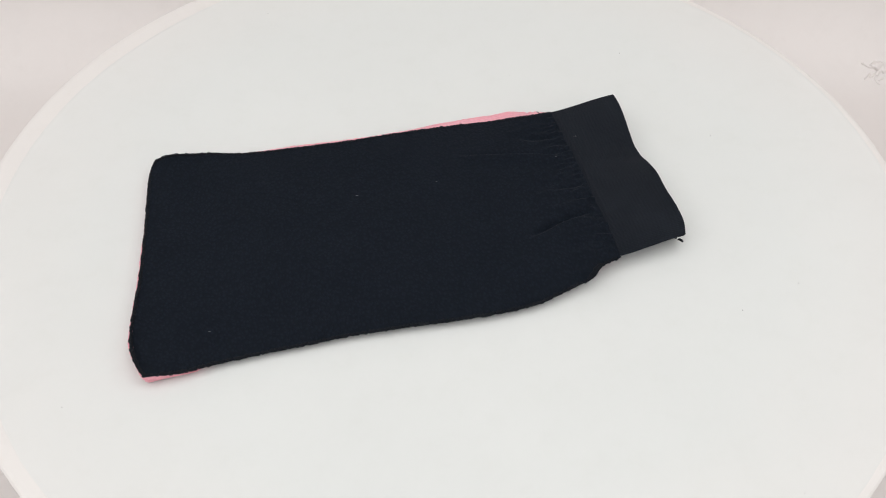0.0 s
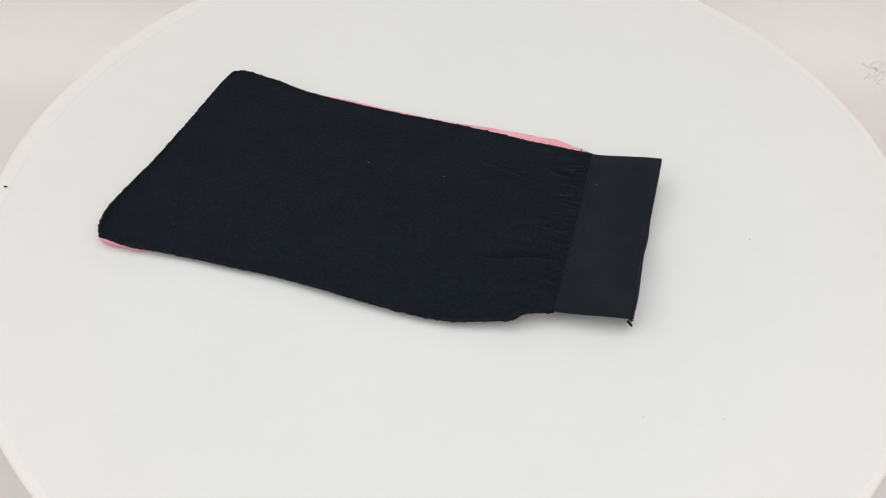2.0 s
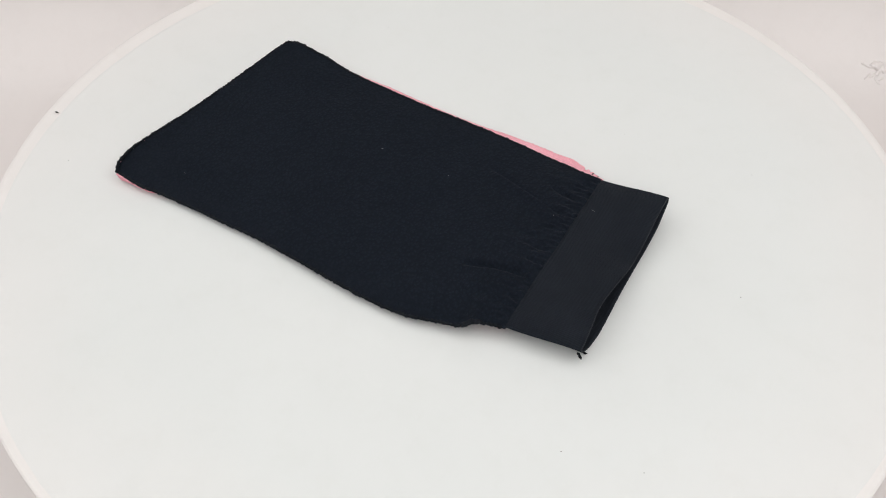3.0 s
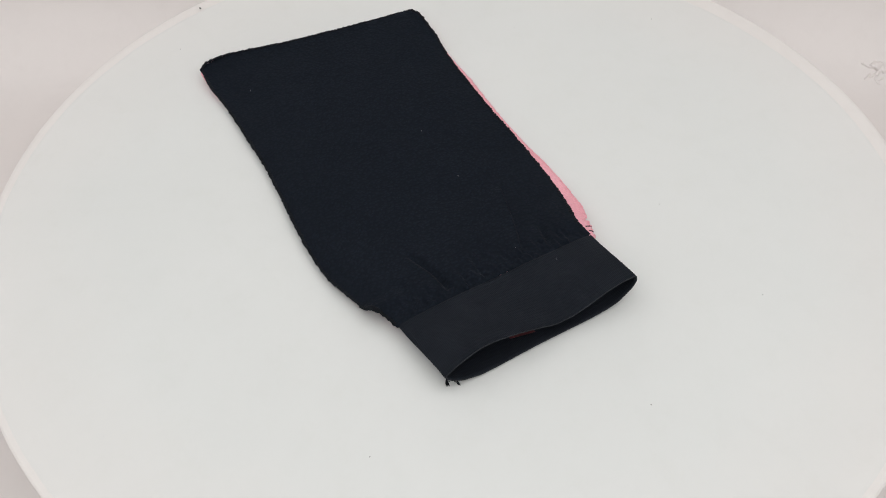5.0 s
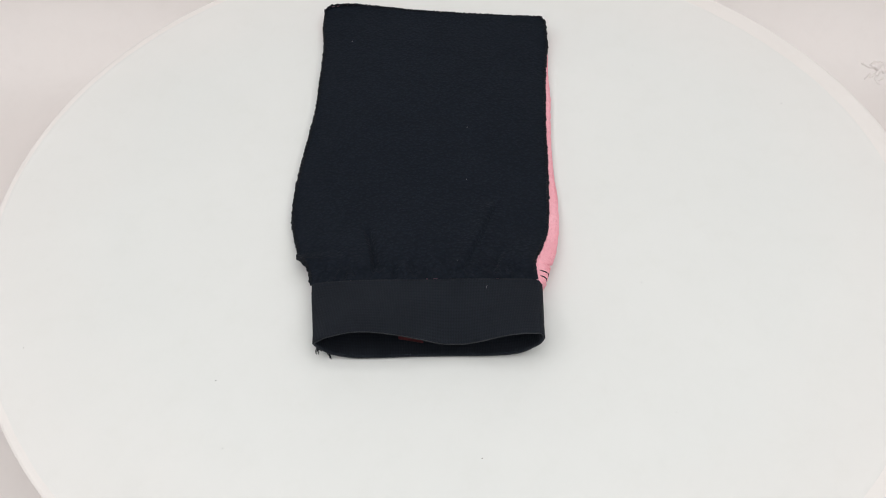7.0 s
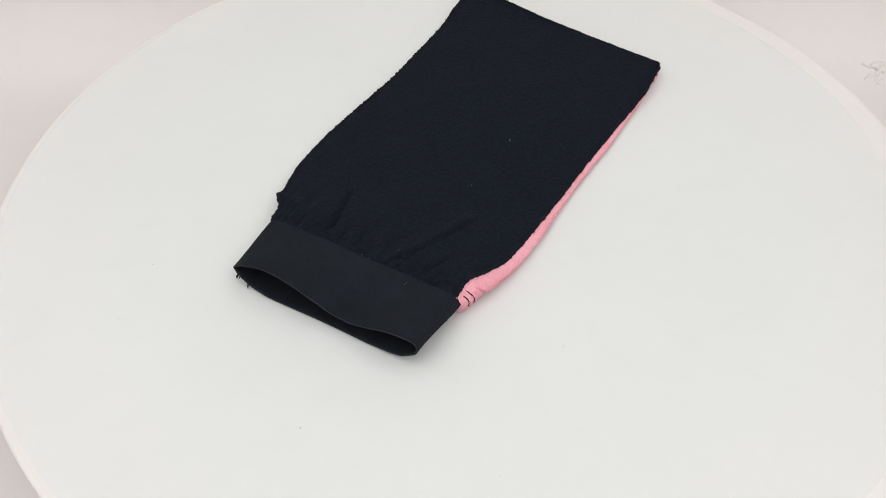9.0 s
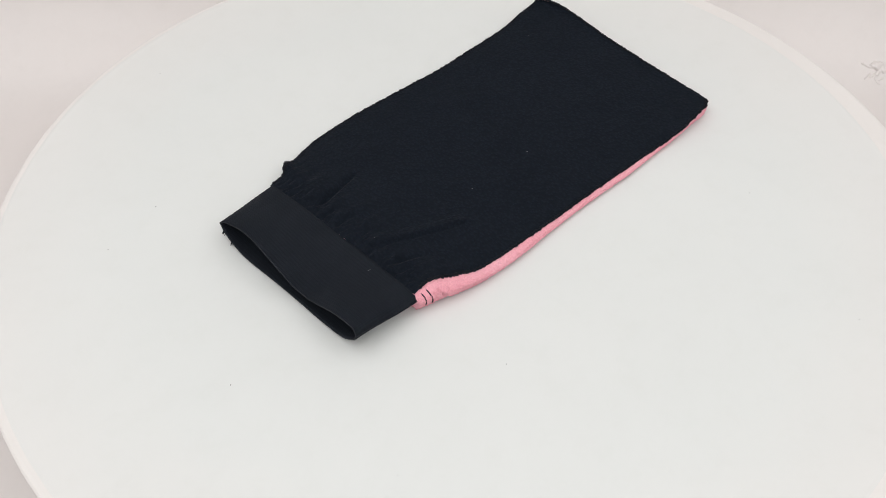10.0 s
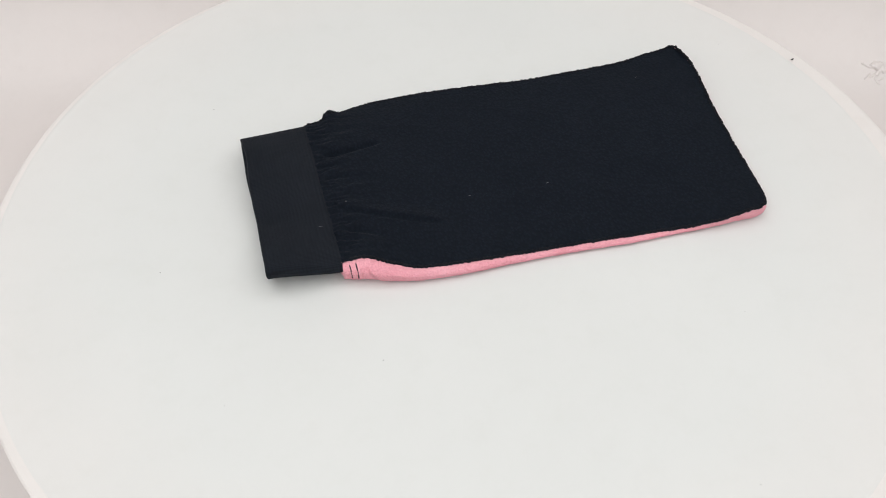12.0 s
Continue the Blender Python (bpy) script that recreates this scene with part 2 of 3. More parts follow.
def build_turntable():
    tt = tagged(new("turntable"), "round white display turntable with a thin white top sheet", "turntable")
    tt.location = (0, 0, 0)
    R = 0.2001
    prof = [(0, -0.012), (R - 0.022, -0.012), (R - 0.012, -0.0078), (R - 0.001, -0.0031), (R + 0.0010, -0.0023), (R + 0.0015, -0.0017), (R + 0.0014, -0.0012), (R + 0.0007, -0.0007), (R - 0.0006, -0.0004), (R - 0.002, -0.0003), (0, -0.0003)]
    platter = part("platter", lathe("platter", prof, M_PLATTER, 256, 0.0003, 2.0, (0.00045, -0.0010)), tt, "cream-white lacquered round platter")
    platter.location = PLATTER
    r = 0.1945
    prof = [(0, -0.00028), (r + 0.0008, -0.00028), (r + 0.0003, -0.00016), (r - 0.0003, -0.00005), (r - 0.0012, 0.0), (r - 0.02, 0.0), (0, 0.0)]
    sheet = part("top_sheet", lathe("top_sheet", prof, M_SHEET, 256, 0.0008, 5.0), tt, "thin matt white round sheet")
    sheet.location = PLATTER + SHEET_OFF
    foot = part("foot", lathe("foot", [(0, TABLE_Z), (0.075, TABLE_Z), (0.078, TABLE_Z + 0.003), (0.078, -0.016), (0.072, -0.012), (0, -0.012)], M_PLATTER, 96), tt, "low round foot")
    return tt


# dust: place on the platter in millimetres, length, width
DUST = ((29.3, 84.5, 0.5, 0.35), (120.2, 38.8, 0.6, 0.45), (112.3, -62.8, 0.55, 0.45), (115.8, -139.5, 0.3, 0.25), (-111.3, 66.5, 0.35, 0.25), (-141.5, -104.8, 0.4, 0.35), (137.6, -49.5, 0.42, 0.3), (78.6, -150.8, 0.3, 0.25), (-98.0, 139.2, 0.4, 0.3), (86.2, 102.2, 0.35, 0.3))


def build_dust():
    rng = random.Random(9)
    verts, faces = [], []
    for x, y, l, w in DUST:
        bm = bmesh.new()
        bmesh.ops.create_icosphere(bm, subdivisions=1, radius=0.5)
        a = rng.uniform(0, math.pi)
        base = len(verts)
        for v in bm.verts:
            p = Vector((v.co.x * l * rng.uniform(0.8, 1.2), v.co.y * w, v.co.z * 0.25 + 0.1))
            verts.append(Vector((x + p.x * math.cos(a) - p.y * math.sin(a), y + p.x * math.sin(a) + p.y * math.cos(a), p.z)) / 1000)
        for f in bm.faces:
            faces.append(tuple(base + v.index for v in f.verts))
        bm.free()
    return tagged(new("dust_specks", mesh_from("dust_specks", verts, faces, M_SPECK)), "scattered tiny grey dust specks on the white sheet", "dust", kind="stuff")


FLECK = (-175.6, -91.1)


def build_fleck():
    """A dark seed-like flake near the platter's edge."""
    bm = bmesh.new()
    bmesh.ops.create_icosphere(bm, subdivisions=2, radius=0.5)
    for v in bm.verts:
        taper = 1.0 - 0.5 * abs(v.co.x)
        v.co = Vector((v.co.x * 0.0021, v.co.y * 0.0010 * taper + 0.0003 * v.co.x**2, v.co.z * 0.0006 * taper + 0.00028))
    me = bpy.data.meshes.new("fleck")
    bm.to_mesh(me)
    bm.free()
    me.materials.append(M_FLECK)
    return tagged(new("fleck", me), "dark seed-like fleck lying near the turntable edge", "fleck")


# ---------------------------------------------------------------- the mitt, in millimetres: u along it from the tip, v across, z up
SEAM = 181.0
EDGE_A = spline([(0.0, 0.5, 53.5, 6.6), (0.016, 2.6, 57.0, 7.8), (0.048, 9.0, 59.0, 7.8), (0.11, 20.8, 59.0, 5.9), (0.245, 45.0, 56.4, 3.2), (0.46, 84.0, 53.4, 3.4),
                 (0.68, 123.0, 51.4, 4.3), (0.83, 150.0, 48.9, 4.7), (0.90, 162.5, 45.2, 7.6), (0.96, 173.5, 41.7, 10.4), (1.0, SEAM, 42.3, 10.2)])
EDGE_B = spline([(0.0, -8.2, -52.5, 8.4), (0.012, -6.3, -56.3, 6.6), (0.058, 3.0, -56.3, 4.5), (0.175, 25.0, -54.7, 3.1), (0.385, 65.0, -54.6, 3.1), (0.555, 97.0, -56.7, 3.5),
                 (0.73, 130.0, -58.8, 3.5), (0.795, 142.0, -58.4, 3.7), (0.857, 154.0, -55.8, 4.8), (0.905, 163.0, -53.7, 5.2), (0.925, 166.8, -52.9, 7.2), (0.937, 169.0, -51.4, 8.5), (0.948, 171.0, -49.6, 8.1), (0.958, 172.8, -48.4, 6.8), (1.0, SEAM, -46.6, 7.2)])
TIP = spline([(-1.0, 0.0, 0.0), (-0.85, -2.5, 0.4), (-0.7, -3.6, 0.6), (-0.45, -2.9, 0.0), (0.0, -1.5, -1.3), (0.4, -1.0, -1.7), (0.75, -1.0, -1.2), (1.0, 0.0, 0.0)])
MID = spline([(0.0, 5.2), (0.08, 4.5), (0.25, 4.2), (0.55, 4.3), (0.70, 5.2), (0.82, 7.4), (0.92, 9.8), (1.0, 10.6)])

# creases: (u, v) knots along the fold, depth, width
CREASES = (([(133.0, 28.2), (138.0, 26.4), (145.3, 24.0), (153.0, 21.2), (163.7, 17.2), (175.5, 12.0)], 2.3, 1.3),
           ([(148.0, -26.5), (156.0, -24.6), (165.0, -22.4), (176.0, -20.8)], 2.1, 1.35),
           ([(160.0, 31.0), (168.0, 27.5), (177.0, 25.0)], 1.5, 1.4),
           ([(163.0, -7.0), (171.0, -6.0), (178.0, -6.5)], 0.8, 1.3),
           ([(158.0, -40.0), (167.0, -36.0), (177.0, -34.0)], 0.6, 2.0))
FOLDS = [(spline(k), k[0][0], k[-1][0], d, w, i == 0) for i, (k, d, w) in enumerate(CREASES)]


def face_height(u, v, s):
    """What the gathers and creases add to the black face."""
    h = 0.35 * noise.noise((u / 26, v / 19, 3.1)) + 0.18 * noise.noise((u / 9, v / 8, 7.7))
    g = smooth(150, 174, u) * (1 - 0.75 * smooth(174, 181, u))
    h += g * (0.75 * noise.noise((u / 34, v / 3.1 + 0.02 * u, 1.4)) + 0.55 * noise.noise((u / 28, v / 6.2, 9.4)))
    # short puckers where the crepe is sewn into the cuff
    k = smooth(166, 178, u + 3.0 * noise.noise((v / 7, 0.0, 5.5))) * (1 - 0.35 * smooth(179.5, 181, u))
    h += k * (1.4 * noise.noise((u / 8 + 3.0, v / 1.8, 2.2)) + 0.65 * noise.noise((u / 2.2, v / 1.6, 6.1)))
    for f, a, b, depth, width, steep in FOLDS:
        if a - 1 < u < b + 1:
            d = (v - f(u)) / width
            if abs(d) < 6:
                e = smooth(a, a + 7, u) * (1 - 0.4 * smooth(b - 4, b, u))
                if steep:
                    # a lapped fold: a gentle rise on one side, a short step down on the other
                    h += e * depth * (0.55 * math.exp(-((d / 3.4) ** 2)) if d < 0 else 0.95 * math.exp(-((d / 0.5) ** 2)) - 0.4 * math.exp(-((d / 1.6) ** 2)))
                else:
                    h += e * depth * (0.06 * math.exp(-((d - 2.2) / 2.2) ** 2) - math.exp(-d * d))
    return h


def face_point(s, w):
    """A point of the black face: s from tip to cuff, w from edge B (-1) to edge A (1)."""
    a, b = EDGE_A(s), EDGE_B(s)
    k = (w + 1) / 2
    p = b + (a - b) * k
    du, dz = TIP(w)
    fade = math.exp(-s * 26)
    inner = (1 - abs(w) ** 3.2)
    z = p[2] * (1 - inner) + MID(s) * inner * (1 - 0.35 * fade) + p[2] * inner * 0.35 * fade + dz * fade * (1 - inner)
    u = p[0] + du * fade
    z += face_height(u, p[1], s) * min(1.0, 9 * (1 - abs(w))) * min(1.0, 0.15 + 14 * s)
    z -= 0.15 * smooth(0.992, 1.0, s)
    return Vector((u, p[1], max(z, 1.4)))


def rim_points():
    """The mitt's sewn edge, from the cuff along side A, round the tip and back along side B: place and share of each side."""
    pts = []
    for i in range(300):
        s = 1 - i / 300
        pts.append(("a", s, face_point(s, 1.0)))
    for i in range(84):
        w = 1 - 2 * i / 84
        pts.append(("t", w, face_point(0.0, w)))
    for i in range(301):
        s = i / 300
        pts.append(("b", s, face_point(s, -1.0)))
    return pts


def outward(pts):
    """Plan normals of an edge, pointing out of the mitt."""
    res = []
    n = len(pts)
    for i in range(n):
        d = pts[min(i + 4, n - 1)][2] - pts[max(i - 4, 0)][2]
        res.append(Vector((-d.y, d.x, 0)).normalized() * -1.0)
    c = Vector((90, 0, 0))
    mid = n // 2
    if res[mid].dot(pts[mid][2] - c) < 0:
        res = [-r for r in res]
    return res


PLEATS = (0.963, 0.977, 0.990)
# how far the pink back swells past the black edge along side A, and how high
BULGE_A = spline([(0.0, 0.3, 0.3), (0.09, -1.0, 0.3), (0.23, 0.9, 0.5), (0.37, 2.4, 0.55), (0.51, 2.1, 0.5), (0.61, 2.3, 0.45), (0.76, 4.1, 0.7), (0.84, 4.5, 0.9), (0.91, 5.8, 0.82), (0.965, 5.5, 0.64), (1.0, 2.8, 0.55)])


def bulge(side, t):
    if side == "a":
        return BULGE_A(t)
    if side == "t":
        return (0.6 + 0.7 * smooth(0.6, 0.0, t) - 1.6 * smooth(-0.7, -1.0, t), 0.45)
    deep = -0.3 - 0.5 * smooth(0.0, 0.06, t) - 12.0 * smooth(0.10, 0.19, t) - 2.0 * smooth(0.84, 0.91, t)
    return (deep, 0.42)


def build_mitt():
    mitt = tagged(new("bath_mitt"), "black crepe exfoliating bath mitt with pink terry back and elastic cuff", "bath mitt")

    # black face
    rows = [0.0, 0.003, 0.006, 0.009, 0.012, 0.016, 0.02, 0.025] + [0.03 + 0.97 * i / 210 for i in range(211)]
    cols = 200
    ws = [math.sin(math.pi / 2 * (2 * j / cols - 1)) * 0.35 + 0.65 * (2 * j / cols - 1) for j in range(cols + 1)]
    verts, faces = [], []
    for s in rows:
        for w in ws:
            verts.append(face_point(s, w) / 1000)
    n = cols + 1
    for i in range(len(rows) - 1):
        for j in range(cols):
            faces.append((i * n + j, i * n + j + 1, (i + 1) * n + j + 1, (i + 1) * n + j))
    # along side B an unseen turned-under black strip, added to cut pink bounce below
    start = [i for i, s in enumerate(rows) if s > 0.11]
    for i in start:
        p, k = face_point(rows[i], -1.0), 0.02 + 0.98 * smooth(0.11, 0.18, rows[i])
        drop, deep = (p.z - 0.9) * k, (p.z + 0.3) * 2.3 * k
        for f, g in ((0.30, 0.22), (0.65, 0.58), (1.0, 1.0)):
            verts.append(Vector((p.x, p.y + deep * f, p.z - drop * g)) / 1000)
    base = n * len(rows)
    for a in range(len(start) - 1):
        line, after = ([start[a + k] * n] + [base + 3 * (a + k) + c for c in range(3)] for k in (0, 1))
        for c in range(3):
            faces.append((line[c], after[c], after[c + 1], line[c + 1]))
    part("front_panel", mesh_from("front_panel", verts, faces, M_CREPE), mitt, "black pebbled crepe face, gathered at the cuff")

    # pink back: a ring of profiles hung from the sewn edge, closed underneath
    rim = rim_points()
    out = outward(rim)
    verts, faces = [], []
    prof_n = 9

    def hang(side, t, p, o):
        """The swelling of the pink back under one place of the sewn edge."""
        b, zk = bulge(side, t)
        ze = p.z
        zb = min(max(ze * zk, 1.0), 6.4)
        pleat = 0.0
        if side == "a":
            for at in PLEATS:
                pleat -= 0.85 * math.exp(-(((t - at) * 181.0) / 0.75) ** 2)
            pleat += smooth(0.93, 0.96, t) * 0.35
        lift = 0.25 + (1.1 * smooth(0.86, 0.98, t) if side != "t" else 0.0)
        if b < -2.0:
            line = [(-3.0, ze - 0.24 * (ze - 0.9)), (b * 0.5, ze - 0.5 * (ze - zb)), (b * 0.75, ze - 0.7 * (ze - zb)), (b - 0.1, ze - 0.85 * (ze - zb)), (b, zb)]
        else:
            line = [(-0.8, ze - 0.3), (b * 0.30 - 0.1, ze - 0.25 * (ze - zb)), (b * 0.66 + 0.35, ze - 0.52 * (ze - zb)), (b * 0.92 + 0.25, ze - 0.8 * (ze - zb)), (b, zb)]
        line += [(b - 0.25, 0.62 * zb + 0.38 * lift), (b - 0.9, 0.3 * zb + 0.7 * lift), (b - 2.2, lift), (b - 9.0, 0.25)]
        res = []
        for k, (d, z) in enumerate(line):
            fold = 0.0
            if side == "a":
                # one slanting crease where the gather ends
                fold = -1.5 * math.exp(-(((t - 0.936) * 181.0 + 0.9 * (k - 4)) / 0.8) ** 2) + 0.5 * math.exp(-(((t - 0.926) * 181.0 + 0.9 * (k - 4)) / 1.2) ** 2)
            q = p + o * (d + (pleat + fold) * math.sin(math.pi * min(k + 0.6, prof_n - 1) / (prof_n - 1)))
            q.z = z
            if 0 < k < 7:
                f = Vector((noise.noise(q / 0.9), noise.noise(q / 0.9 + Vector((9, 0, 0))), noise.noise(q / 0.9 + Vector((0, 9, 0)))))
                q += 0.17 * f + 0.22 * o * noise.noise(q / 3.5)
            q.z = max(q.z, 0.12)
            res.append(q)
        return res

    rings = [hang(side, t, p, o) for (side, t, p), o in zip(rim, out)]
    tuck = Vector((1.6, -5.0, 1.0)), Vector((1.6, 3.0, 0.5))
    rings = [[q + tuck[0] for q in rings[0]]] + rings + [[q + tuck[1] for q in rings[-1]]]
    for r in rings:
        verts.extend(q / 1000 for q in r)
    m = len(rings)
    for i in range(m - 1):
        for k in range(prof_n - 1):
            faces.append((i * prof_n + k, (i + 1) * prof_n + k, (i + 1) * prof_n + k + 1, i * prof_n + k + 1))
    # underside: rungs from side to side
    half = m // 2
    for i in range(half - 1):
        a, b2 = i * prof_n + prof_n - 1, (i + 1) * prof_n + prof_n - 1
        c, d = (m - 2 - i) * prof_n + prof_n - 1, (m - 1 - i) * prof_n + prof_n - 1
        if b2 != c:
            faces.append((a, b2, c, d))
    part("back_panel", mesh_from("back_panel", verts, faces, M_PINK), mitt, "soft pink terry back")

    # the terry's loops, standing off the back where it swells past the edge
    seed = random.Random(12)
    ball = bmesh.new()
    bmesh.ops.create_icosphere(ball, subdivisions=1, radius=1.0)
    ball_v = [v.co.copy() for v in ball.verts]
    ball_f = [tuple(v.index for v in f.verts) for f in ball.faces]
    ball.free()
    verts, faces = [], []
    for i in range(1, len(rings) - 2):
        side, t = rim[i - 1][0], rim[i - 1][1]
        if side == "b" and t > 0.12:
            continue
        for k in range(2, 7):
            for again in range(2):
                f, g = seed.random(), seed.random()
                p = (rings[i][k] * (1 - f) + rings[i + 1][k] * f) * (1 - g) + (rings[i][k + 1] * (1 - f) + rings[i + 1][k + 1] * f) * g
                r = seed.uniform(0.18, 0.36)
                base = len(verts)
                verts.extend((p + Vector((v.x * r, v.y * r, v.z * r * 0.9))) / 1000 for v in ball_v)
                faces.extend(tuple(base + c for c in q) for q in ball_f)
    tagged(part("nap", mesh_from("nap", verts, faces, M_PINK), mitt, "fuzzy pink terry nap"), kind="stuff")

    # overlocked edge: a thread of small loops along the rim
    verts, faces = [], []
    rng = random.Random(2)
    dist, path = 0.0, []
    for i in range(len(rim) - 1):
        a, b = rim[i][2], rim[i + 1][2]
        path.append((dist, a, out[i], rim[i][0], rim[i][1]))
        dist += (b - a).length
    step, d, i = 1.55, 4.0, 0
    ico = bmesh.new()
    bmesh.ops.create_icosphere(ico, subdivisions=2, radius=1.0)
    ico_v = [v.co.copy() for v in ico.verts]
    ico_f = [tuple(v.index for v in f.verts) for f in ico.faces]
    ico.free()
    while d < dist - 2.0:
        while i < len(path) - 2 and path[i + 1][0] < d:
            i += 1
        d0, p0, o, side, t = path[i]
        d1, p1 = path[i + 1][0], path[i + 1][1]
        p = p0 + (p1 - p0) * ((d - d0) / max(d1 - d0, 1e-6))
        al = (p1 - p0).normalized()
        up = Vector((0, 0, 1))
        base = len(verts)
        ra, ro, ru = rng.uniform(0.85, 1.15), rng.uniform(0.65, 0.95), 0.62
        if side == "b" and 0.918 < t < 0.952:
            ra, ro, ru = 1.3 * ra, 1.4 * ro, 1.0
        c = p + o * (rng.uniform(-0.56, -0.10) + (-0.1 if side == "a" else -0.15 if side == "b" else 0.12)) + up * rng.uniform(-0.25, 0.0)
        for v in ico_v:
            verts.append((c + al * v.x * ra + o * v.y * ro + up * v.z * ru) / 1000)
        faces.extend(tuple(base + k for k in f) for f in ico_f)
        d += step * rng.uniform(0.75, 1.2)
    tagged(part("edge_stitching", mesh_from("edge_stitching", verts, faces, M_YARN), mitt, "black overlocked edge stitching"), kind="stuff")

    # cuff: a flattened elastic tube, ribbed round the wrist
    lip_top = spline([(-1.0, 8.8), (-0.97, 10.4), (-0.86, 13.5), (-0.63, 15.4), (-0.30, 14.6), (-0.05, 11.9), (0.17, 8.9), (0.28, 8.8), (0.45, 10.8), (0.68, 14.4), (0.84, 15.6), (0.95, 15.5), (0.985, 14.4), (1.0, 12.0)])
    lip_low = spline([(-1.0, 8.8), (-0.97, 6.7), (-0.9, 4.0), (-0.8, 1.7), (-0.6, 0.5), (0.4, 0.6), (0.65, 1.2), (0.8, 2.6), (0.9, 5.6), (0.97, 8.6), (1.0, 12.0)])
    seam_top = spline([(-1.0, 7.2), (-0.97, 8.2), (-0.8, 9.9), (-0.5, 10.9), (0.0, 11.0), (0.5, 11.2), (0.8, 11.0), (0.96, 9.6), (1.0, 7.0)])
    seam_low = spline([(-1.0, 7.2), (-0.95, 4.5), (-0.85, 2.4), (-0.6, 1.5), (0.6, 1.5), (0.85, 2.2), (0.95, 4.0), (1.0, 7.0)])
    around, along = 220, 198
    length = 29.6
    ribs = 20.5

    def ring(q, inset):
        e = smooth(0, 1, q) * 0.6 + 0.4 * q
        va, vb = 44.0 + (42.4 - 44.0) * e, -45.9 + (-42.9 + 45.9) * e
        pts = []
        for i in range(around):
            f = 2 * math.pi * i / around
            w = math.cos(f)
            if f <= math.pi:
                z = seam_top(w) * (1 - e) + lip_top(w) * e - 0.7 * (1 - smooth(0.0, 0.05, q)) * (1 - abs(w) ** 6)
            else:
                z = seam_low(w) * (1 - e) + lip_low(w) * e
            v = (va + vb) / 2 + w * (va - vb) / 2
            u = SEAM - 0.4 + q * length + 0.5 * noise.noise((w * 3, f, 2.0)) * (1 if q < 0.05 else 0.4) + q * ((-0.35 if w < 0 else 0.2) * smooth(0.9, 1.0, abs(w)) ** 2 + (-1.3 if f <= math.pi else 0.7) * math.exp(-(((w + 0.55) / 0.26) ** 2)))
            pts.append(Vector((u, v, z)))
        res = []
        for i in range(around):
            d = pts[(i + 1) % around] - pts[i - 1]
            nn = Vector((0, d.z, -d.y)).normalized()
            ph = (ribs * q + 0.12 * noise.noise((i * 0.05, 0.0, 4.0)) + 0.5) % 1.0 - 0.5
            flat = 1 - 0.8 * smooth(0.93, 0.99, abs(math.cos(2 * math.pi * i / around)))
            rib = (0.015 - 0.06 * math.exp(-((ph / 0.17) ** 2))) * flat if 0.02 < q < 0.985 else 0.0
            p = pts[i] + nn * (rib * (1 if inset == 0 else 0.4) - inset)
            p.z = max(p.z, 0.15 + inset)
            res.append(p)
        return res

    verts, faces = [], []
    test = ring(0.5, 0.0)
    test_in = ring(0.5, 1.0)
    flip = -1 if abs(test_in[55].z - 6) > abs(test[55].z - 6) else 1
    layers = [ring(j / along, 0.0) for j in range(along + 1)] + [ring(1.0, flip * t) for t in (0.25, 0.8)] + [ring(1 - j / 40, flip * 1.05) for j in range(1, 37)]
    for l in layers:
        verts.extend(p / 1000 for p in l)
    for j in range(len(layers) - 1):
        for i in range(around):
            k = (i + 1) % around
            faces.append((j * around + i, j * around + k, (j + 1) * around + k, (j + 1) * around + i))
    cuff = part("cuff", mesh_from("cuff", verts, faces, M_CUFF), mitt, "ribbed black elastic cuff, gaping open")

    # the cuff's cut edge, a paler line of threads
    lip = [p + Vector((0.15, 0, 0.1)) for p in ring(1.0, flip * 0.45)]
    v2, f2 = tube([p / 1000 for p in lip + lip[:2]], 0.00022, 6)
    part("hem", mesh_from("hem", v2, f2, M_HEM), cuff, "slightly paler cut edge of the elastic")

    # red label inside the cuff
    verts, faces = [], []
    for i in range(9):
        for j in range(7):
            u, v = 191.0 + 14.0 * i / 8 + 2.6 * j / 6, -11.6 + 9.4 * j / 6
            verts.append(Vector((u, v, 2.2 + 0.16 * j + 0.30 * i)) / 1000)
    for i in range(8):
        for j in range(6):
            faces.append((i * 7 + j, i * 7 + j + 1, (i + 1) * 7 + j + 1, (i + 1) * 7 + j))
    me = mesh_from("care_label", verts, faces, M_LABEL)
    bm = bmesh.new()
    bm.from_mesh(me)
    bmesh.ops.solidify(bm, geom=list(bm.faces), thickness=0.0003)
    bm.to_mesh(me)
    bm.free()
    part("care_label", me, cuff, "small dark red label inside the cuff")

    # loose thread ends at the cuff's corner
    verts, faces = [], []
    for k in range(11):
        y = rng.uniform(-41.4, -40.2) if k < 7 else rng.uniform(-38.4, -36.8)
        x, z = 208.8 - 0.06 * max(0.0, -38.6 - y) ** 2 + rng.uniform(-0.3, 0.3), 1.0 + 3.4 * smooth(-37.5, -41.5, y) + rng.uniform(-0.4, 0.9)
        a, l = rng.uniform(-0.8, 0.4), rng.uniform(1.3, 2.5)
        bend = rng.uniform(-0.9, 0.9)
        pts = []
        for i in range(6):
            s = i / 5
            pts.append(Vector((x + l * s * math.cos(a + bend * s), y + l * s * math.sin(a + bend * s), max(z - 1.5 * s * s, 0.3))) / 1000)
        tube(pts, 0.00019, 5, verts, faces)
    tagged(part("frayed_thread", mesh_from("frayed_thread", verts, faces, M_YARN), cuff, "frayed black thread ends"), kind="stuff")

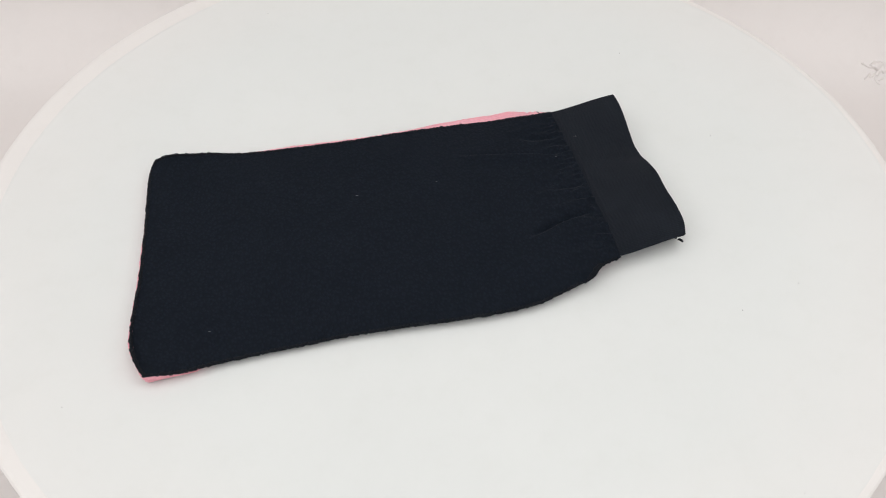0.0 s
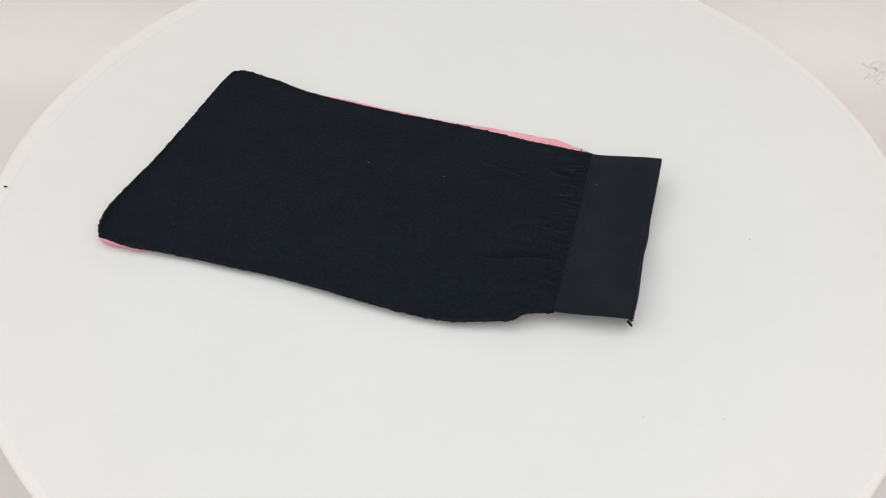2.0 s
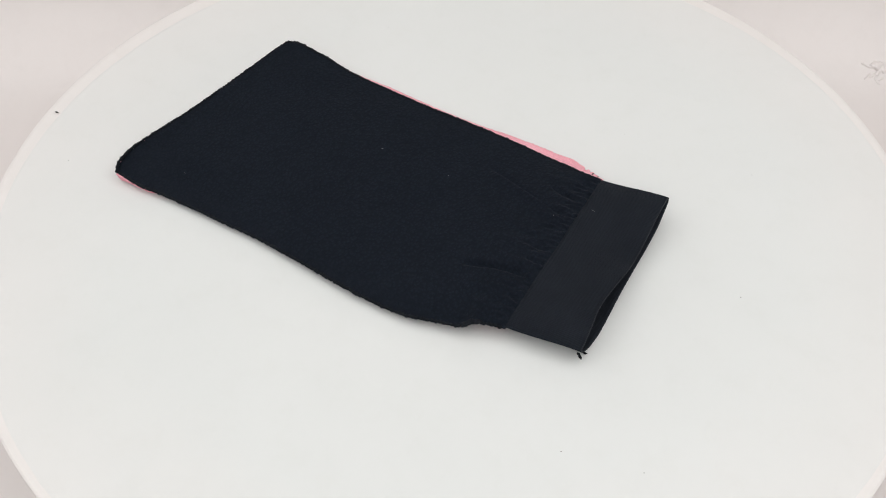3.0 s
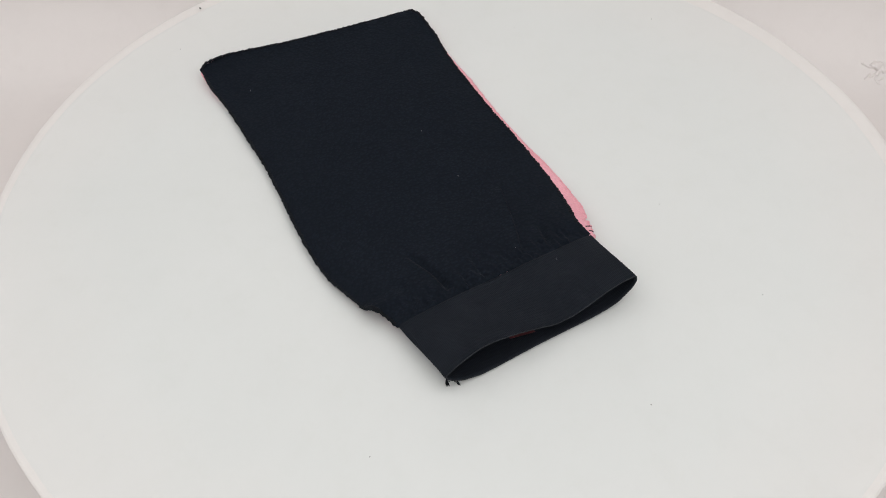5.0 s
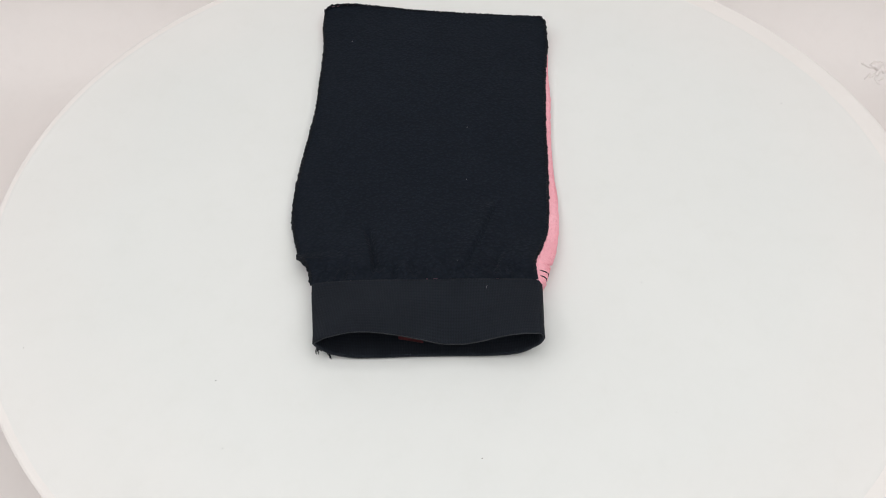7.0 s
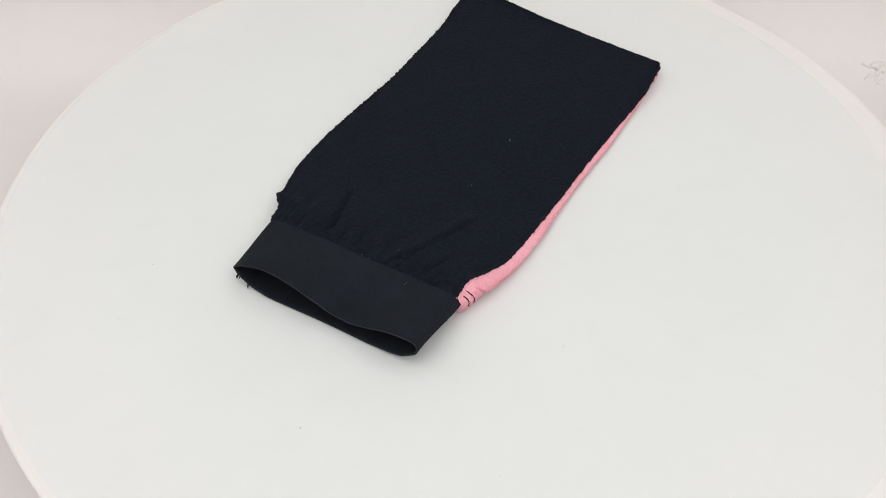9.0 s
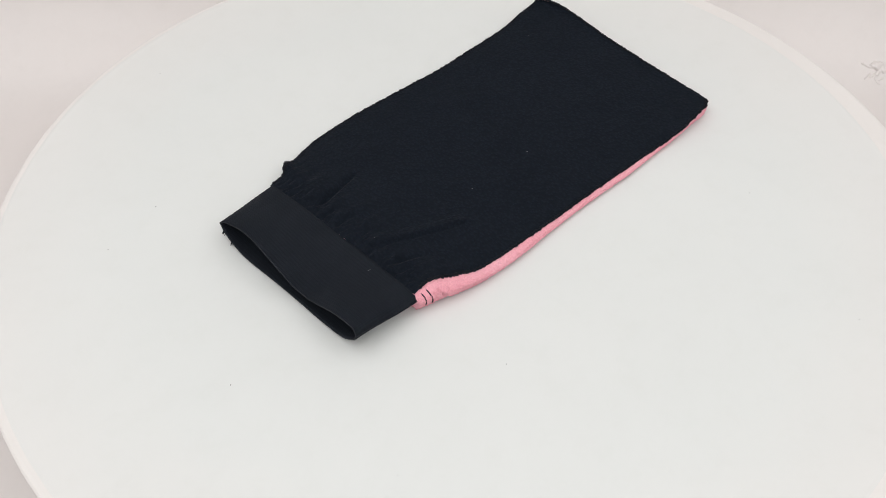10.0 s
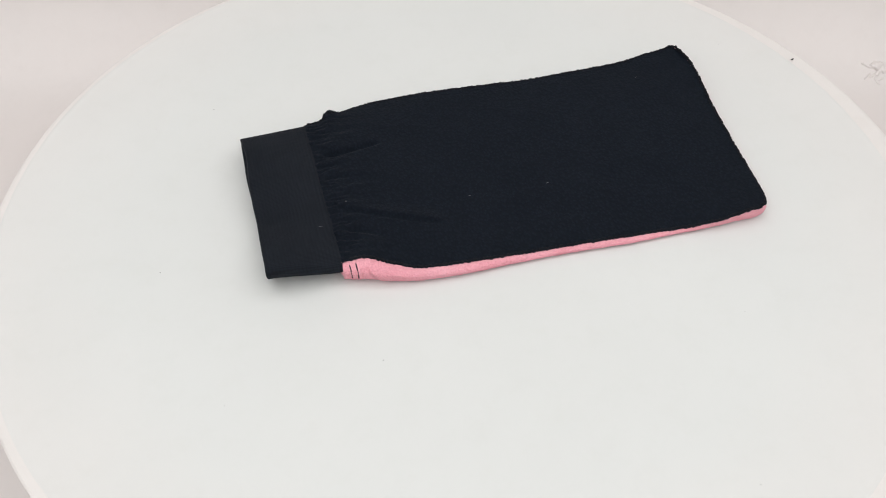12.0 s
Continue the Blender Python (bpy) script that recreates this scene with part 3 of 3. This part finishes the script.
    # black stitch lines across the pink gather beside the cuff
    for s0 in (0.974, 0.987):
        i = min(range(300), key=lambda k: abs(rim[k][1] - s0))
        side, t, p = rim[i]
        pts = [(q - out[i] * 0.08) / 1000 for q in hang("a", t, p, out[i])[1:7]]
        fine = [pts[k] + (pts[k + 1] - pts[k]) * f for k in range(5) for f in (0.0, 0.34, 0.67)]
        v2, f2 = tube(fine, 0.00027, 6)
        part("stitch", mesh_from("stitch", v2, f2, M_YARN), mitt, "black stitching across the pink gather")

    # pale lint fibres caught on the crepe
    for s, w, l in ((0.476, 0.33, 1.0), (0.134, -0.74, 1.1), (0.67, 0.35, 0.8), (0.957, 0.32, 0.6)):
        p = face_point(s, w)
        pts = [(p + Vector((l * (q - 0.5), 0.5 * l * (q - 0.5) ** 2, 0.18))) / 1000 for q in (0, 0.25, 0.5, 0.75, 1)]
        v2, f2 = tube(pts, 0.00008, 5)
        part("lint", mesh_from("lint", v2, f2, M_LINT), mitt, "pale lint fibre")
    p = ring(0.17, 0.0)
    p = min(p[:around // 2], key=lambda c: abs(c.y - 22.0))
    pts = [(p + Vector((1.6 * (q - 0.5), 0.5 * (q - 0.5) ** 2 - 0.5 * q, 0.22))) / 1000 for q in (0, 0.25, 0.5, 0.75, 1)]
    v2, f2 = tube(pts, 0.00006, 5)
    part("lint", mesh_from("lint", v2, f2, M_LINT), cuff, "pale lint fibre on the elastic")
    return mitt


build_booth()
build_crumple()
TURNTABLE = build_turntable()
DUSTS = build_dust()
FLAKE = build_fleck()
MITT = build_mitt()


# ---------------------------------------------------------------- what turns
def turn_rows(local):
    """Rows for a thing that rides on the turning platter, from its pose at the start."""
    rows = []
    for i in range(49):
        t = 12.0 * i / 48
        rows.append((t, pose(0, 0, 0, 0, 0, -(DEG_PER_S * t + 0.00337 * (t - 6) ** 2)) @ local))
    return rows


def motions():
    walk(TURNTABLE, turn_rows(pose(0, 0, 0)))
    walk(DUSTS, turn_rows(pose(0, 0, 0)))
    walk(FLAKE, turn_rows(pose(FLECK[0] / 1000, FLECK[1] / 1000, 0, 0, 0, 20)))
    walk(MITT, turn_rows(pose(-0.120, -0.040, 0, 0, 0, 14)))


motions()
